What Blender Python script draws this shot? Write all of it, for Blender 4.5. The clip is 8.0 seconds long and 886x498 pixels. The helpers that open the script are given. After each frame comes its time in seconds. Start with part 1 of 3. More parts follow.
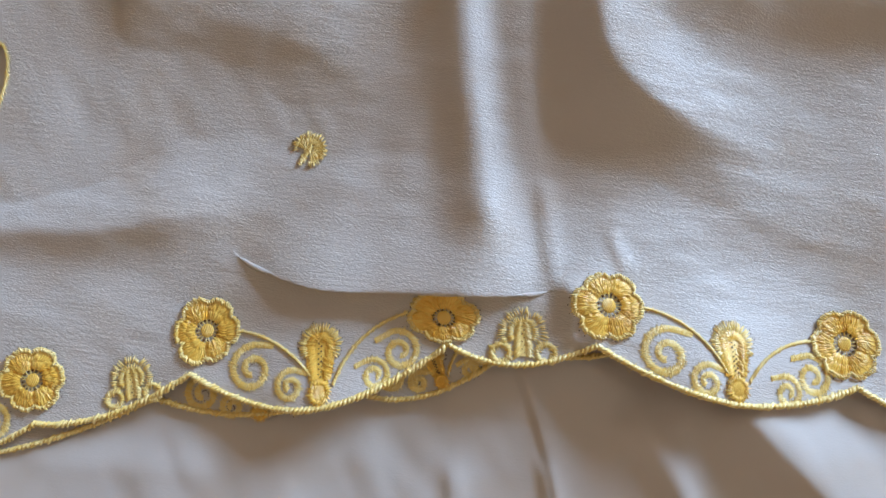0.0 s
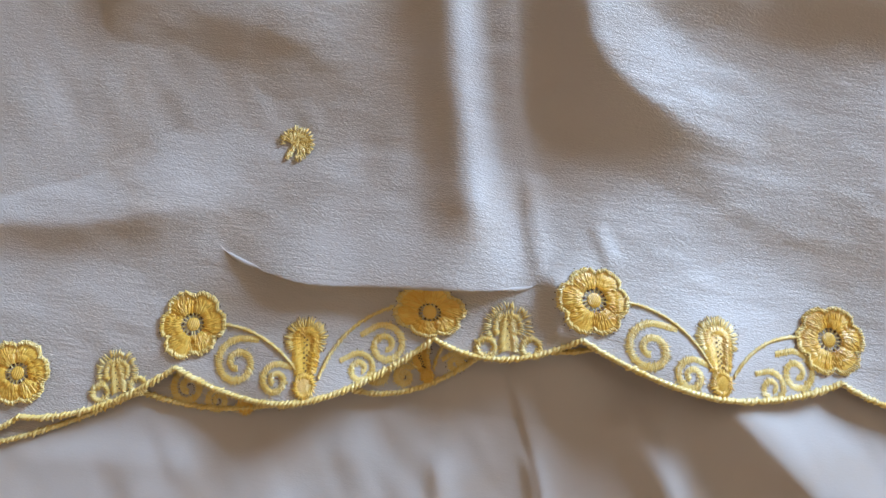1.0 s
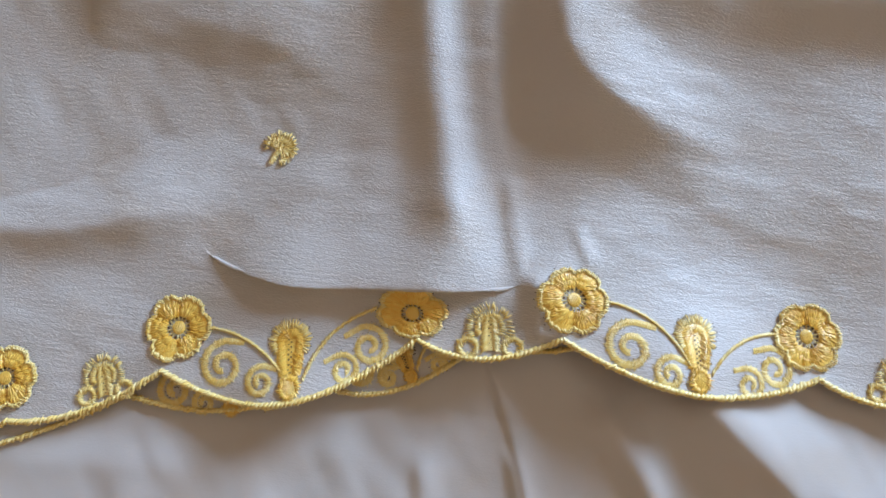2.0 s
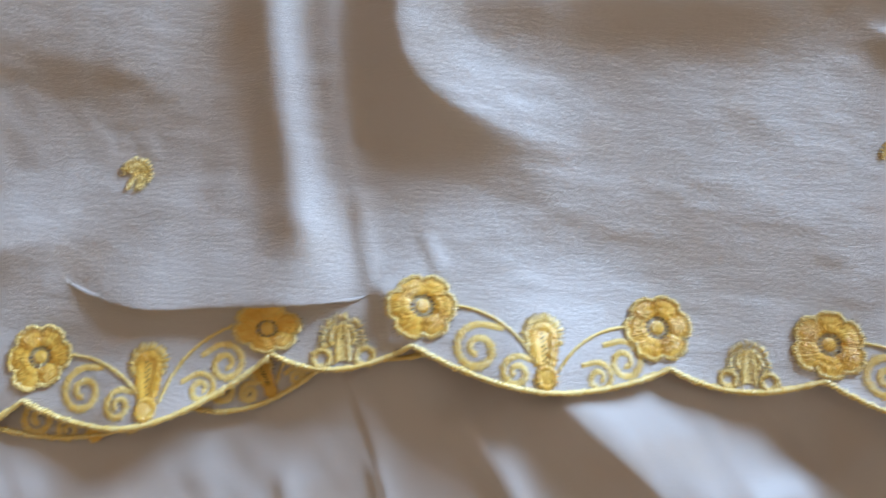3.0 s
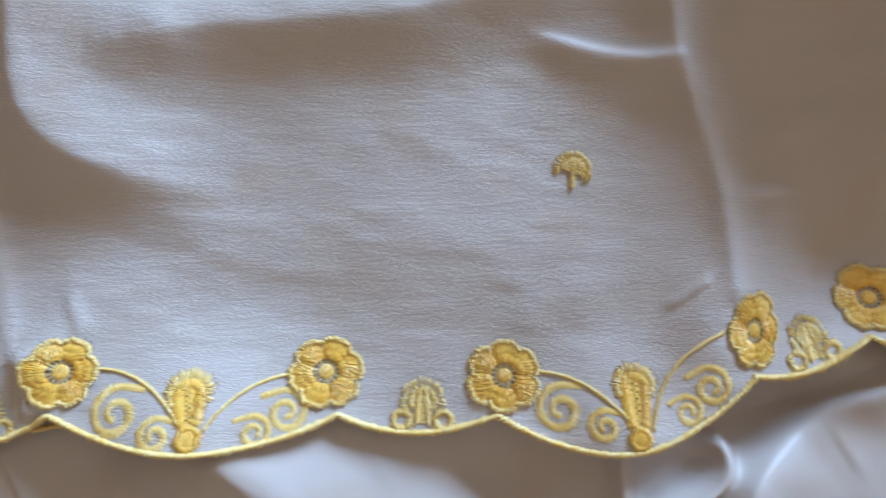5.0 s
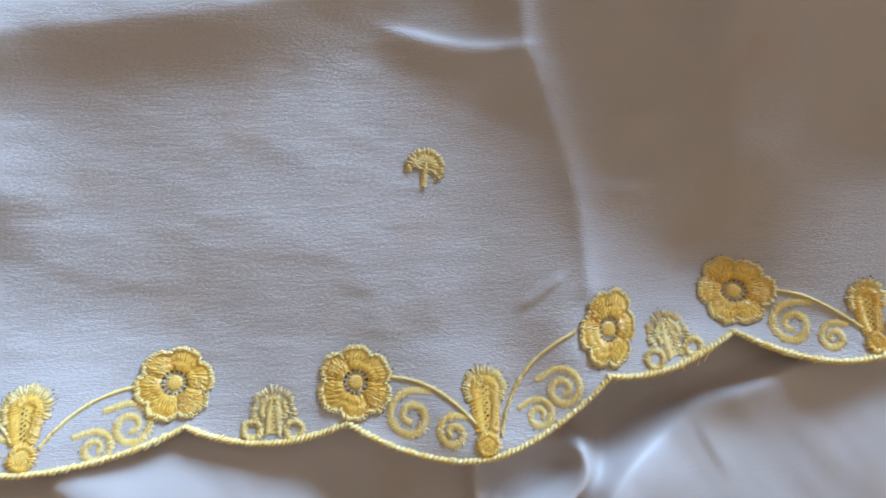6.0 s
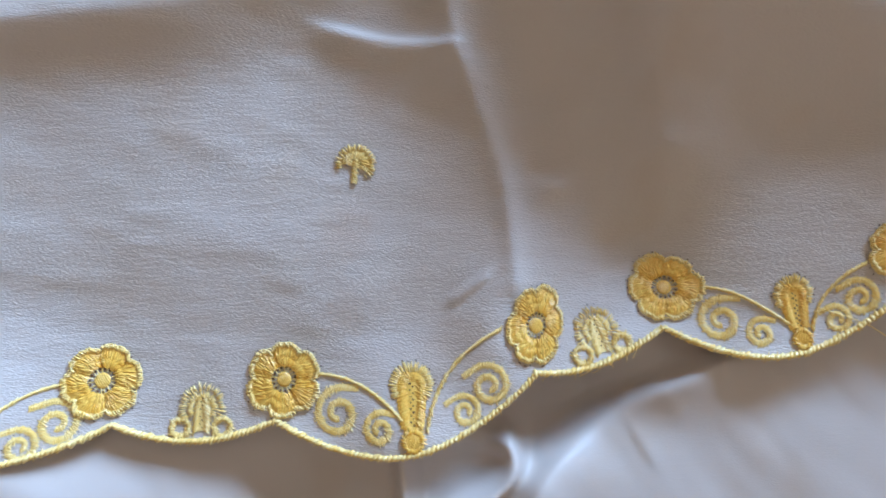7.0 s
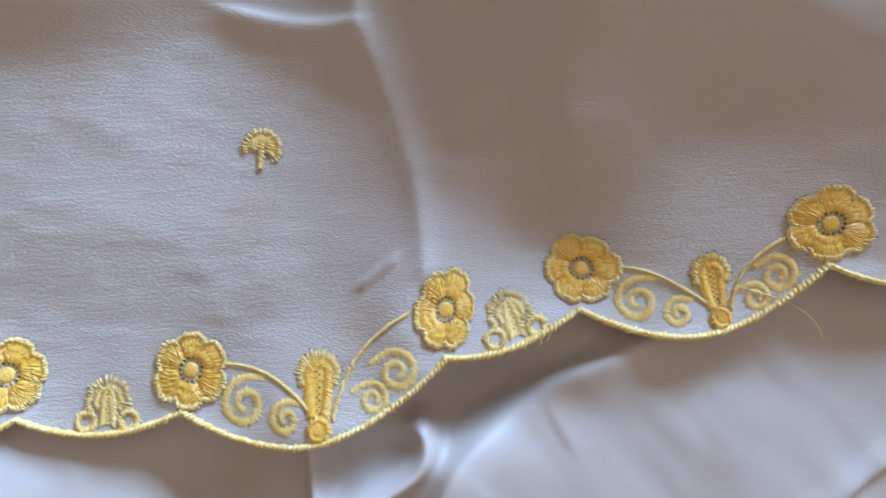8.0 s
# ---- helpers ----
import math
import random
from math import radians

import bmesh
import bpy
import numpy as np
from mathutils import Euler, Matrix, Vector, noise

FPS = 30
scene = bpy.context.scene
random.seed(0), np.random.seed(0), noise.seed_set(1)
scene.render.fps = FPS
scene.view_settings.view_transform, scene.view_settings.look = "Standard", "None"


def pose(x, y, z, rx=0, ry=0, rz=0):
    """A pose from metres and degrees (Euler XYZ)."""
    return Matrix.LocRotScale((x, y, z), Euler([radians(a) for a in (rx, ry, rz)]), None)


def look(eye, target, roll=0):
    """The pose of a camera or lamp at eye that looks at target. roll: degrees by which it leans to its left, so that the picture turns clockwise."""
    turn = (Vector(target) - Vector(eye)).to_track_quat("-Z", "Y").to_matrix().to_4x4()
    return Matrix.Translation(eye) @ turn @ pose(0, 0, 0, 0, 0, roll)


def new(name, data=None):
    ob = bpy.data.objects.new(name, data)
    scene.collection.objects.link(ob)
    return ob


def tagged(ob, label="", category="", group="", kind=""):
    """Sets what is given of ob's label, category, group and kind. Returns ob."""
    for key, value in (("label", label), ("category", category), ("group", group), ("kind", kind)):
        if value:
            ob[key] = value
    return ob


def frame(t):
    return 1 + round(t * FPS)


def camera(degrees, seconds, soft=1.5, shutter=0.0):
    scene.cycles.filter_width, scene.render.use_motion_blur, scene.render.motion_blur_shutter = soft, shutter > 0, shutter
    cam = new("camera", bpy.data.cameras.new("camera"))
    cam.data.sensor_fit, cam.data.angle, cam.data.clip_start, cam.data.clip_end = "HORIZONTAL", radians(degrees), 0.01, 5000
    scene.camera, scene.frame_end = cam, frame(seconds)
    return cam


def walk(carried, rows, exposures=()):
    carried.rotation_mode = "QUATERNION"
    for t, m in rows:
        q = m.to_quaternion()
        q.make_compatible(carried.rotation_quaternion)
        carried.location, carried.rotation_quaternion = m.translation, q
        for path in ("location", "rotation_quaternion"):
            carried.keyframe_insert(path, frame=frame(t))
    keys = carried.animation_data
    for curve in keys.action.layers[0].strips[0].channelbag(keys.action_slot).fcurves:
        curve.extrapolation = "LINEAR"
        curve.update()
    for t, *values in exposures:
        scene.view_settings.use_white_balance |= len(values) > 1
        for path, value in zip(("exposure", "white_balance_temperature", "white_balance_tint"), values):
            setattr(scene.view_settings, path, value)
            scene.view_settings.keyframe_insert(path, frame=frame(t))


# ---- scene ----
cam = camera(68.4, 8.0, soft=1.5, shutter=0.6)
PATH = [
    (0, (-0.134, -0.011, 0.226), (-0.202, 0.15, -1.767), -12.5),
    (0.5, (-0.131, -0.011, 0.225), (-0.193, 0.153, -1.767), -10.4),
    (1, (-0.13, -0.012, 0.226), (-0.189, 0.149, -1.767), -9.5),
    (2.3, (-0.118, -0.012, 0.23), (-0.171, 0.172, -1.76), -6.7),
    (2.5, (-0.108, -0.013, 0.231), (-0.167, 0.179, -1.759), -8.5),
    (3, (-0.076, -0.005, 0.233), (-0.106, 0.201, -1.757), -1.7),
    (3.5, (-0.044, 0.01, 0.229), (-0.079, 0.189, -1.763), -6.0),
    (4, (-0.015, 0.019, 0.223), (-0.023, 0.167, -1.771), -0.2),
    (4.5, (0.012, 0.024, 0.222), (0.006, 0.166, -1.773), -1.2),
    (5, (0.04, 0.025, 0.221), (0.023, 0.185, -1.772), -4.1),
    (5.2, (0.054, 0.024, 0.218), (0.03, 0.176, -1.776), -7.1),
    (6.5, (0.1, 0.034, 0.214), (0.103, 0.161, -1.782), 1.1),
    (7, (0.11, 0.03, 0.214), (0.122, 0.157, -1.782), 5.7),
    (7.5, (0.124, 0.028, 0.212), (0.135, 0.154, -1.784), 4.4),
    (8, (0.139, 0.027, 0.209), (0.153, 0.134, -1.788), 6.6),
]
EXPOSURES = [(0.0, -0.04, 6250, 2), (1.0, -0.04, 6250, 3), (2.5, -0.01, 6100, 2), (3.5, -0.04, 5950, 2), (5.0, -0.03, 5800, 2), (6.5, 0.06, 5650, 2), (8.0, 0.16, 5600, 3)]
walk(cam, [(t, look(eye, target, roll)) for t, eye, target, roll in PATH], EXPOSURES)

# ---- light: a window beyond the bed, warm walls all round ----
world = bpy.data.worlds.new("sky")
scene.world = world
world.use_nodes = True
sky = world.node_tree.nodes.new("ShaderNodeTexSky")
sky.sky_type, sky.sun_disc = "NISHITA", False
sky.sun_elevation, sky.sun_rotation = radians(35), radians(150)
world.node_tree.links.new(sky.outputs[0], world.node_tree.nodes["Background"].inputs[0])
world.node_tree.nodes["Background"].inputs[1].default_value = 0.1

WIN_X, WIN_Z, WIN_W, WIN_H = 1.15, 0.60, 1.0, 0.85
ROOM = (-1.7, 2.3, -1.7, 1.75, -0.57, 1.93)          # x0 x1 y0 y1 z0 z1
lamp = bpy.data.lights.new("window_daylight", "AREA")
lamp.shape, lamp.size, lamp.size_y, lamp.energy = "RECTANGLE", WIN_W, WIN_H, 124
lamp.color = (0.54, 0.70, 1.0)
daylight = new("window_daylight", lamp)
daylight.matrix_world = look((WIN_X, ROOM[3] + 0.02, WIN_Z), (0.3, 0, WIN_Z - 0.3))

# ---- materials ----
def material(name):
    m = bpy.data.materials.new(name)
    m.use_nodes = True
    t = m.node_tree
    return m, t, t.nodes["Principled BSDF"]


def node(t, kind, **values):
    n = t.nodes.new(kind)
    for key, value in values.items():
        n.inputs[key.replace("_", " ")].default_value = value
    return n


def plain(name, colour, rough=0.8, grain=60.0, amount=0.12, bump=0.0, distance=0.001):
    m, t, b = material(name)
    co = t.nodes.new("ShaderNodeTexCoord")
    n1 = node(t, "ShaderNodeTexNoise", Scale=grain, Detail=6.0)
    t.links.new(co.outputs["Object"], n1.inputs["Vector"])
    ramp = t.nodes.new("ShaderNodeMix")
    ramp.data_type = "RGBA"
    ramp.inputs[6].default_value = (*[c * (1 - amount) for c in colour], 1)
    ramp.inputs[7].default_value = (*[min(1, c * (1 + amount)) for c in colour], 1)
    t.links.new(n1.outputs["Fac"], ramp.inputs[0])
    t.links.new(ramp.outputs[2], b.inputs["Base Color"])
    b.inputs["Roughness"].default_value = rough
    if bump:
        bp = node(t, "ShaderNodeBump", Strength=bump, Distance=distance)
        t.links.new(n1.outputs["Fac"], bp.inputs["Height"])
        t.links.new(bp.outputs[0], b.inputs["Normal"])
    return m


def cloth(name, colour, grainy, shine):
    """Cream satin-crepe: diagonal pebbled weave, faint cross slubs, soft stains, a little light passing through."""
    m, t, b = material(name)
    co = t.nodes.new("ShaderNodeTexCoord")

    def noise_at(scale, rot, detail=3.0, rough=0.6):
        way = node(t, "ShaderNodeMapping", Rotation=(0, 0, rot))
        mp = node(t, "ShaderNodeMapping", Scale=scale)
        t.links.new(co.outputs["Object"], way.inputs["Vector"])
        t.links.new(way.outputs[0], mp.inputs["Vector"])
        n = node(t, "ShaderNodeTexNoise", Scale=1.0, Detail=detail, Roughness=rough)
        t.links.new(mp.outputs[0], n.inputs["Vector"])
        return n.outputs["Fac"]

    pebble = noise_at((950, 2500, 300), radians(7), 2.0, 0.55)
    slub = noise_at((150, 1100, 300), radians(-4), 2.0)
    crumple = noise_at((70, 150, 90), radians(-5), 4.0)
    stain = noise_at((14, 18, 10), 0.3, 3.0)

    def maths(op, a, c):
        n = t.nodes.new("ShaderNodeMath")
        n.operation = op
        if op == "MULTIPLY_ADD":
            n.inputs[2].default_value = 0.25
        for i, v in enumerate((a, c)):
            if isinstance(v, float):
                n.inputs[i].default_value = v
            else:
                t.links.new(v, n.inputs[i])
        return n.outputs[0]

    patchy = maths("MULTIPLY_ADD", noise_at((60, 85, 40), 0.6, 2.0), 1.5)
    height = maths("ADD", maths("ADD", maths("MULTIPLY", maths("MULTIPLY", pebble, patchy), 0.36), maths("MULTIPLY", slub, 0.22)), maths("MULTIPLY", crumple, 0.26))
    bp = node(t, "ShaderNodeBump", Strength=grainy, Distance=0.0011)
    t.links.new(height, bp.inputs["Height"])
    mix = t.nodes.new("ShaderNodeMix")
    mix.data_type = "RGBA"
    mix.inputs[6].default_value = (*[c * k for c, k in zip(colour, (0.93, 0.92, 0.89))], 1)
    mix.inputs[7].default_value = (*colour, 1)
    t.links.new(stain, mix.inputs[0])
    spots = t.nodes.new("ShaderNodeMapRange")
    spots.inputs["From Min"].default_value, spots.inputs["From Max"].default_value = 0.56, 0.72
    spots.inputs["To Max"].default_value = 0.55
    t.links.new(noise_at((34, 30, 20), 1.1, 2.0, 0.45), spots.inputs["Value"])
    worn = t.nodes.new("ShaderNodeMix")
    worn.data_type = "RGBA"
    worn.inputs[7].default_value = (colour[0] * 0.90, colour[1] * 0.82, colour[2] * 0.72, 1)
    t.links.new(spots.outputs[0], worn.inputs[0])
    t.links.new(mix.outputs[2], worn.inputs[6])
    away = t.nodes.new("ShaderNodeVectorMath")
    away.operation = "DISTANCE"
    away.inputs[1].default_value = (0.080, 0.050, 0.0)
    t.links.new(co.outputs["Object"], away.inputs[0])
    ringed = t.nodes.new("ShaderNodeMapRange")
    ringed.inputs["From Min"].default_value, ringed.inputs["From Max"].default_value = 0.012, 0.005
    t.links.new(away.outputs["Value"], ringed.inputs["Value"])
    mark = t.nodes.new("ShaderNodeMix")
    mark.data_type = "RGBA"
    mark.inputs[7].default_value = (colour[0] * 0.93, colour[1] * 0.83, colour[2] * 0.74, 1)
    t.links.new(maths("MULTIPLY", ringed.outputs[0], noise_at((260, 300, 200), 0.4, 3.0)), mark.inputs[0])
    t.links.new(worn.outputs[2], mark.inputs[6])
    t.links.new(mark.outputs[2], b.inputs["Base Color"])
    b.inputs["Roughness"].default_value = 0.44
    b.inputs["Specular IOR Level"].default_value = shine
    b.inputs["Sheen Weight"].default_value = 0.12
    t.links.new(bp.outputs[0], b.inputs["Normal"])
    tr = t.nodes.new("ShaderNodeBsdfTranslucent")
    tr.inputs["Color"].default_value = (min(1, colour[0] * 1.15), colour[1] * 0.88, colour[2] * 0.62, 1)
    ms = t.nodes.new("ShaderNodeMixShader")
    ms.inputs[0].default_value = 0.32
    t.links.new(b.outputs[0], ms.inputs[1])
    t.links.new(tr.outputs[0], ms.inputs[2])
    t.links.new(ms.outputs[0], t.nodes["Material Output"].inputs["Surface"])
    return m


def thread(name, dark, light, rough=0.30):
    """Rayon embroidery thread: each stitch its own shade, fine twist, silky gloss."""
    m, t, b = material(name)
    geo = t.nodes.new("ShaderNodeNewGeometry")
    co = t.nodes.new("ShaderNodeTexCoord")
    n1 = node(t, "ShaderNodeTexNoise", Scale=160.0, Detail=3.0)
    t.links.new(co.outputs["Object"], n1.inputs["Vector"])
    add = t.nodes.new("ShaderNodeMath")
    add.operation = "MULTIPLY_ADD"
    add.inputs[1].default_value = 0.65
    t.links.new(geo.outputs["Random Per Island"], add.inputs[0])
    low = node(t, "ShaderNodeMath")
    low.operation = "SUBTRACT"
    low.inputs[1].default_value = 0.32
    t.links.new(n1.outputs["Fac"], low.inputs[0])
    t.links.new(low.outputs[0], add.inputs[2])
    mix = t.nodes.new("ShaderNodeMix")
    mix.data_type = "RGBA"
    mix.inputs[6].default_value = (*dark, 1)
    mix.inputs[7].default_value = (*light, 1)
    t.links.new(add.outputs[0], mix.inputs[0])
    t.links.new(mix.outputs[2], b.inputs["Base Color"])
    b.inputs["Roughness"].default_value = rough
    b.inputs["Specular IOR Level"].default_value = 0.8
    n2 = node(t, "ShaderNodeTexNoise", Scale=3800.0, Detail=1.0)
    t.links.new(co.outputs["Object"], n2.inputs["Vector"])
    bp = node(t, "ShaderNodeBump", Strength=0.7, Distance=0.00014)
    t.links.new(n2.outputs["Fac"], bp.inputs["Height"])
    t.links.new(bp.outputs[0], b.inputs["Normal"])
    return m


CLOTH = cloth("cream_satin_crepe", (0.79, 0.765, 0.745), 0.80, 0.6)
LINING = cloth("cream_lining_satin", (0.79, 0.77, 0.755), 0.13, 0.65)
YELLOW = thread("yellow_rayon_thread", (0.88, 0.46, 0.03), (1.0, 0.73, 0.18))
PALE = thread("pale_yellow_thread", (0.89, 0.60, 0.12), (0.99, 0.82, 0.37))
# dark brown that carries the shade of needle holes, which are not cut
HOLE_SHADE = plain("brown_hole_shade", (0.17, 0.09, 0.035), 0.9, 900, 0.2)
PAINT = plain("warm_wall_paint", (0.58, 0.38, 0.21), 0.9, 8, 0.05, 0.2)
CEILING = plain("cream_ceiling_paint", (0.63, 0.46, 0.29), 0.9, 6, 0.04, 0.2)
WOOD = plain("brown_floor_wood", (0.30, 0.16, 0.075), 0.5, 14, 0.25, 0.1)
SHEET = plain("white_bed_linen", (0.78, 0.74, 0.68), 0.85, 300, 0.05, 0.2)
FRAME = plain("white_window_paint", (0.8, 0.78, 0.74), 0.5, 20, 0.03)


# ---- helpers of this scene ----
def obj(name, verts, faces, mat, parent=None, label="", smooth=True):
    me = bpy.data.meshes.new(name)
    me.from_pydata([tuple(v) for v in verts], [], faces)
    me.materials.append(mat)
    if smooth:
        me.polygons.foreach_set("use_smooth", [True] * len(me.polygons))
    me.update()
    ob = new(name, me)
    if parent:
        ob.parent = parent
    if label:
        ob["label"] = label
    return ob


def box(name, x0, x1, y0, y1, z0, z1, mat, parent=None, bevel=0.0):
    bm = bmesh.new()
    bmesh.ops.create_cube(bm, size=1)
    for v in bm.verts:
        v.co = Vector(((x0 + x1) / 2 + v.co.x * (x1 - x0), (y0 + y1) / 2 + v.co.y * (y1 - y0), (z0 + z1) / 2 + v.co.z * (z1 - z0)))
    if bevel:
        bmesh.ops.bevel(bm, geom=bm.edges[:], offset=bevel, segments=4, profile=0.5, affect="EDGES")
    me = bpy.data.meshes.new(name)
    bm.to_mesh(me)
    bm.free()
    me.materials.append(mat)
    ob = new(name, me)
    ob.parent = parent
    return ob


def value_noise(x, y, size, seed):
    """Smooth noise of the given grain in metres, between -1 and 1."""
    table = np.random.RandomState(seed).uniform(-1, 1, (64, 64))
    u, v = x / size + 900.0, y / size + 900.0
    i, j = np.floor(u).astype(int), np.floor(v).astype(int)
    fu, fv = u - i, v - j
    fu, fv = fu ** 3 * (fu * (fu * 6 - 15) + 10), fv ** 3 * (fv * (fv * 6 - 15) + 10)
    a, b = table[i % 64, j % 64], table[(i + 1) % 64, j % 64]
    c, d = table[i % 64, (j + 1) % 64], table[(i + 1) % 64, (j + 1) % 64]
    return (a * (1 - fu) + b * fu) * (1 - fv) + (c * (1 - fu) + d * fu) * fv


def step(v):
    v = np.clip(v, 0, 1)
    return v * v * (3 - 2 * v)


def crest(x, y, line, high, left, right, fade=0.25, power=1.6, fade_end=None):
    """A fold along a line of points (mm): high mm tall, falling off over left and right mm on the two sides of its run."""
    p = np.array(line, float) / 1000
    for _ in range(3):                                   # round the corners
        q = np.empty((2 * len(p), 2))
        q[0], q[-1] = p[0], p[-1]
        q[1:-1:2], q[2:-1:2] = 0.75 * p[:-1] + 0.25 * p[1:], 0.25 * p[:-1] + 0.75 * p[1:]
        p = q
    cum = np.concatenate([[0], np.cumsum(np.hypot(*np.diff(p, axis=0).T))])
    s = np.linspace(0, 1, 41)
    p = np.stack([np.interp(s * cum[-1], cum, p[:, k]) for k in (0, 1)], 1)
    seg = np.diff(p, axis=0)
    n = np.hypot(seg[:, 0], seg[:, 1])
    reach = max(left, right) / 1000 * 3.2
    zone = (x > p[:, 0].min() - reach) & (x < p[:, 0].max() + reach) & (y > p[:, 1].min() - reach) & (y < p[:, 1].max() + reach)
    dx, dy = x[zone][:, None] - p[:-1, 0], y[zone][:, None] - p[:-1, 1]
    g = np.clip((dx * seg[:, 0] + dy * seg[:, 1]) / n ** 2, 0, 1)
    d = np.hypot(dx - g * seg[:, 0], dy - g * seg[:, 1])
    off = d.min(1)
    k = np.exp(-(d - off[:, None]) / (max(0.0012, 0.6 * n.max()) + 0.12 * off[:, None]))
    k /= k.sum(1)[:, None]
    cross = (seg[:, 0] * dy - seg[:, 1] * dx) / n
    side = np.tanh((k * cross).sum(1) / 0.0009) * 0.5 + 0.5
    along = (k * (s[:-1] + g / 40)).sum(1)
    off = np.sqrt(off ** 2 + 0.0010 ** 2) - 0.0010          # crests are rounded, not knife-sharp
    w = (right + (left - right) * side) / 1000
    end = fade if fade_end is None else fade_end
    out = np.zeros(x.shape)
    out[zone] = high / 1000 * np.exp(-(off / w) ** power) * (step(along / fade) if fade else 1) * (step((1 - along) / end) if end else 1)
    return out


def bump(x, y, cx, cy, high, rx, ry=None, turn=0.0):
    ry = ry or rx
    c, s = math.cos(radians(turn)), math.sin(radians(turn))
    dx, dy = x - cx / 1000, y - cy / 1000
    u, v = (dx * c + dy * s) / rx * 1000, (-dx * s + dy * c) / ry * 1000
    return high / 1000 * np.exp(-(u * u + v * v))


# ---- the room that closes the place ----
x0, x1, y0, y1, z0, z1 = ROOM
tagged(box("floor", x0, x1, y0, y1, z0 - 0.1, z0, WOOD), "plain brown wooden floor under the bed", "floor", kind="structure")
tagged(box("ceiling", x0, x1, y0, y1, z1, z1 + 0.1, CEILING), "plain cream painted ceiling of the room", "ceiling", kind="structure")
tagged(box("wall_west", x0 - 0.15, x0, y0, y1, z0, z1, PAINT), "plain warm beige painted wall", "wall", kind="structure")
tagged(box("wall_east", x1, x1 + 0.15, y0, y1, z0, z1, PAINT), "plain warm beige painted wall", "wall", kind="structure")
tagged(box("wall_south", x0 - 0.15, x1 + 0.15, y0 - 0.15, y0, z0, z1, PAINT), "plain warm beige painted wall", "wall", kind="structure")
wx0, wx1, wz0, wz1 = WIN_X - WIN_W / 2, WIN_X + WIN_W / 2, WIN_Z - WIN_H / 2, WIN_Z + WIN_H / 2
north = tagged(new("wall_north"), "plain warm beige painted wall with a window", "wall", kind="structure")
box("wall_panel", x0 - 0.15, wx0, y1, y1 + 0.15, z0, z1, PAINT, north)
box("wall_panel", wx1, x1 + 0.15, y1, y1 + 0.15, z0, z1, PAINT, north)
box("wall_panel", wx0, wx1, y1, y1 + 0.15, z0, wz0, PAINT, north)
box("wall_panel", wx0, wx1, y1, y1 + 0.15, wz1, z1, PAINT, north)
window = tagged(new("window_1"), "white painted window frame in the wall", "window", kind="structure")
for a, b, c, d in ((wx0, wx0 + 0.04, wz0, wz1), (wx1 - 0.04, wx1, wz0, wz1), (wx0 + 0.04, wx1 - 0.04, wz0, wz0 + 0.04), (wx0 + 0.04, wx1 - 0.04, wz1 - 0.04, wz1)):
    box("window_frame", a, b, y1 + 0.05, y1 + 0.09, c, d, FRAME, window)
bed = tagged(new("bed"), "bed with white linen under the cloths", "bed")
box("mattress", -0.95, 0.95, -1.1, 0.95, -0.25, -0.023, SHEET, bed, 0.03)
box("bed_base", -0.92, 0.92, -1.07, 0.92, -0.57, -0.25, WOOD, bed, 0.01)

# ---- the hem: cusps where the scallops meet, long and short by turns (mm) ----
CUSPS = [(-352, -99), (-268, -77), (-219, -51), (-134, -24.5), (-86, -16), (5, -14), (58, -12), (141, 4), (184.5, 18), (261, 31), (317, 27), (405, 25)]
DEPTH = [0.15, 0.10, 0.185, 0.14, 0.125, 0.12, 0.205, 0.10, 0.20, 0.10, 0.15]


def hem(x, cusps=None, depth=None):
    """The y of the scalloped hem at x, metres."""
    cusps, depth = cusps or CUSPS, depth or DEPTH
    y = np.where(x < (cusps[0][0] + cusps[-1][0]) / 2000, cusps[0][1], cusps[-1][1]) / 1000.0 + 0 * x
    for (ax, ay), (bx, by), d in zip(cusps, cusps[1:], depth):
        n = math.hypot(bx - ax, by - ay)
        f = (x * 1000 - ax) / (bx - ax)
        g = np.clip(f, 0, 1)
        skew = g ** (1.05 if n > 60 else 0.95)
        arc = ay + (by - ay) * g - d * n * np.sin(math.pi * skew) ** 0.85
        y = np.where((f >= 0) & (f <= 1), arc / 1000, y)
    return y


def swells(x, y):
    """Broad rise and fall of the whole heap."""
    return (bump(x, y, -90, -25, 7, 50, 40) + bump(x, y, 100, -18, 7, 34, 30) + bump(x, y, -172, -50, 3, 30, 25)
            - bump(x, y, 190, 25, 3, 40, 30) - bump(x, y, -205, 40, 3, 45, 35) - bump(x, y, -320, 60, 21, 95, 80))


def lifts(x, y):
    """Where the embroidered cloth stands off the plain one, or sinks towards it."""
    return (bump(x, y, -42, -22, 9, 34, 24) - bump(x, y, 8, 10, 6, 46, 40) + bump(x, y, -165, -54, 5.5, 25, 18) - bump(x, y, -86, -14, 2.5, 16, 14)
            + bump(x, y, 128, 15, 6.5, 14, 26) + bump(x, y, 104, -20, 4, 18, 14) - bump(x, y, 178, 42, 8, 20, 24) - bump(x, y, 66, 10, 2, 26, 30)
            - bump(x, y, 78, 74, 3, 40, 30) - bump(x, y, -216, -33, 2, 14, 12))


TUCK = [(-219, -2.0), (-208, -6), (-195, -8.6), (-179, -10.5), (-156, -6.4), (-128, -2.8), (-98, 3.4)]


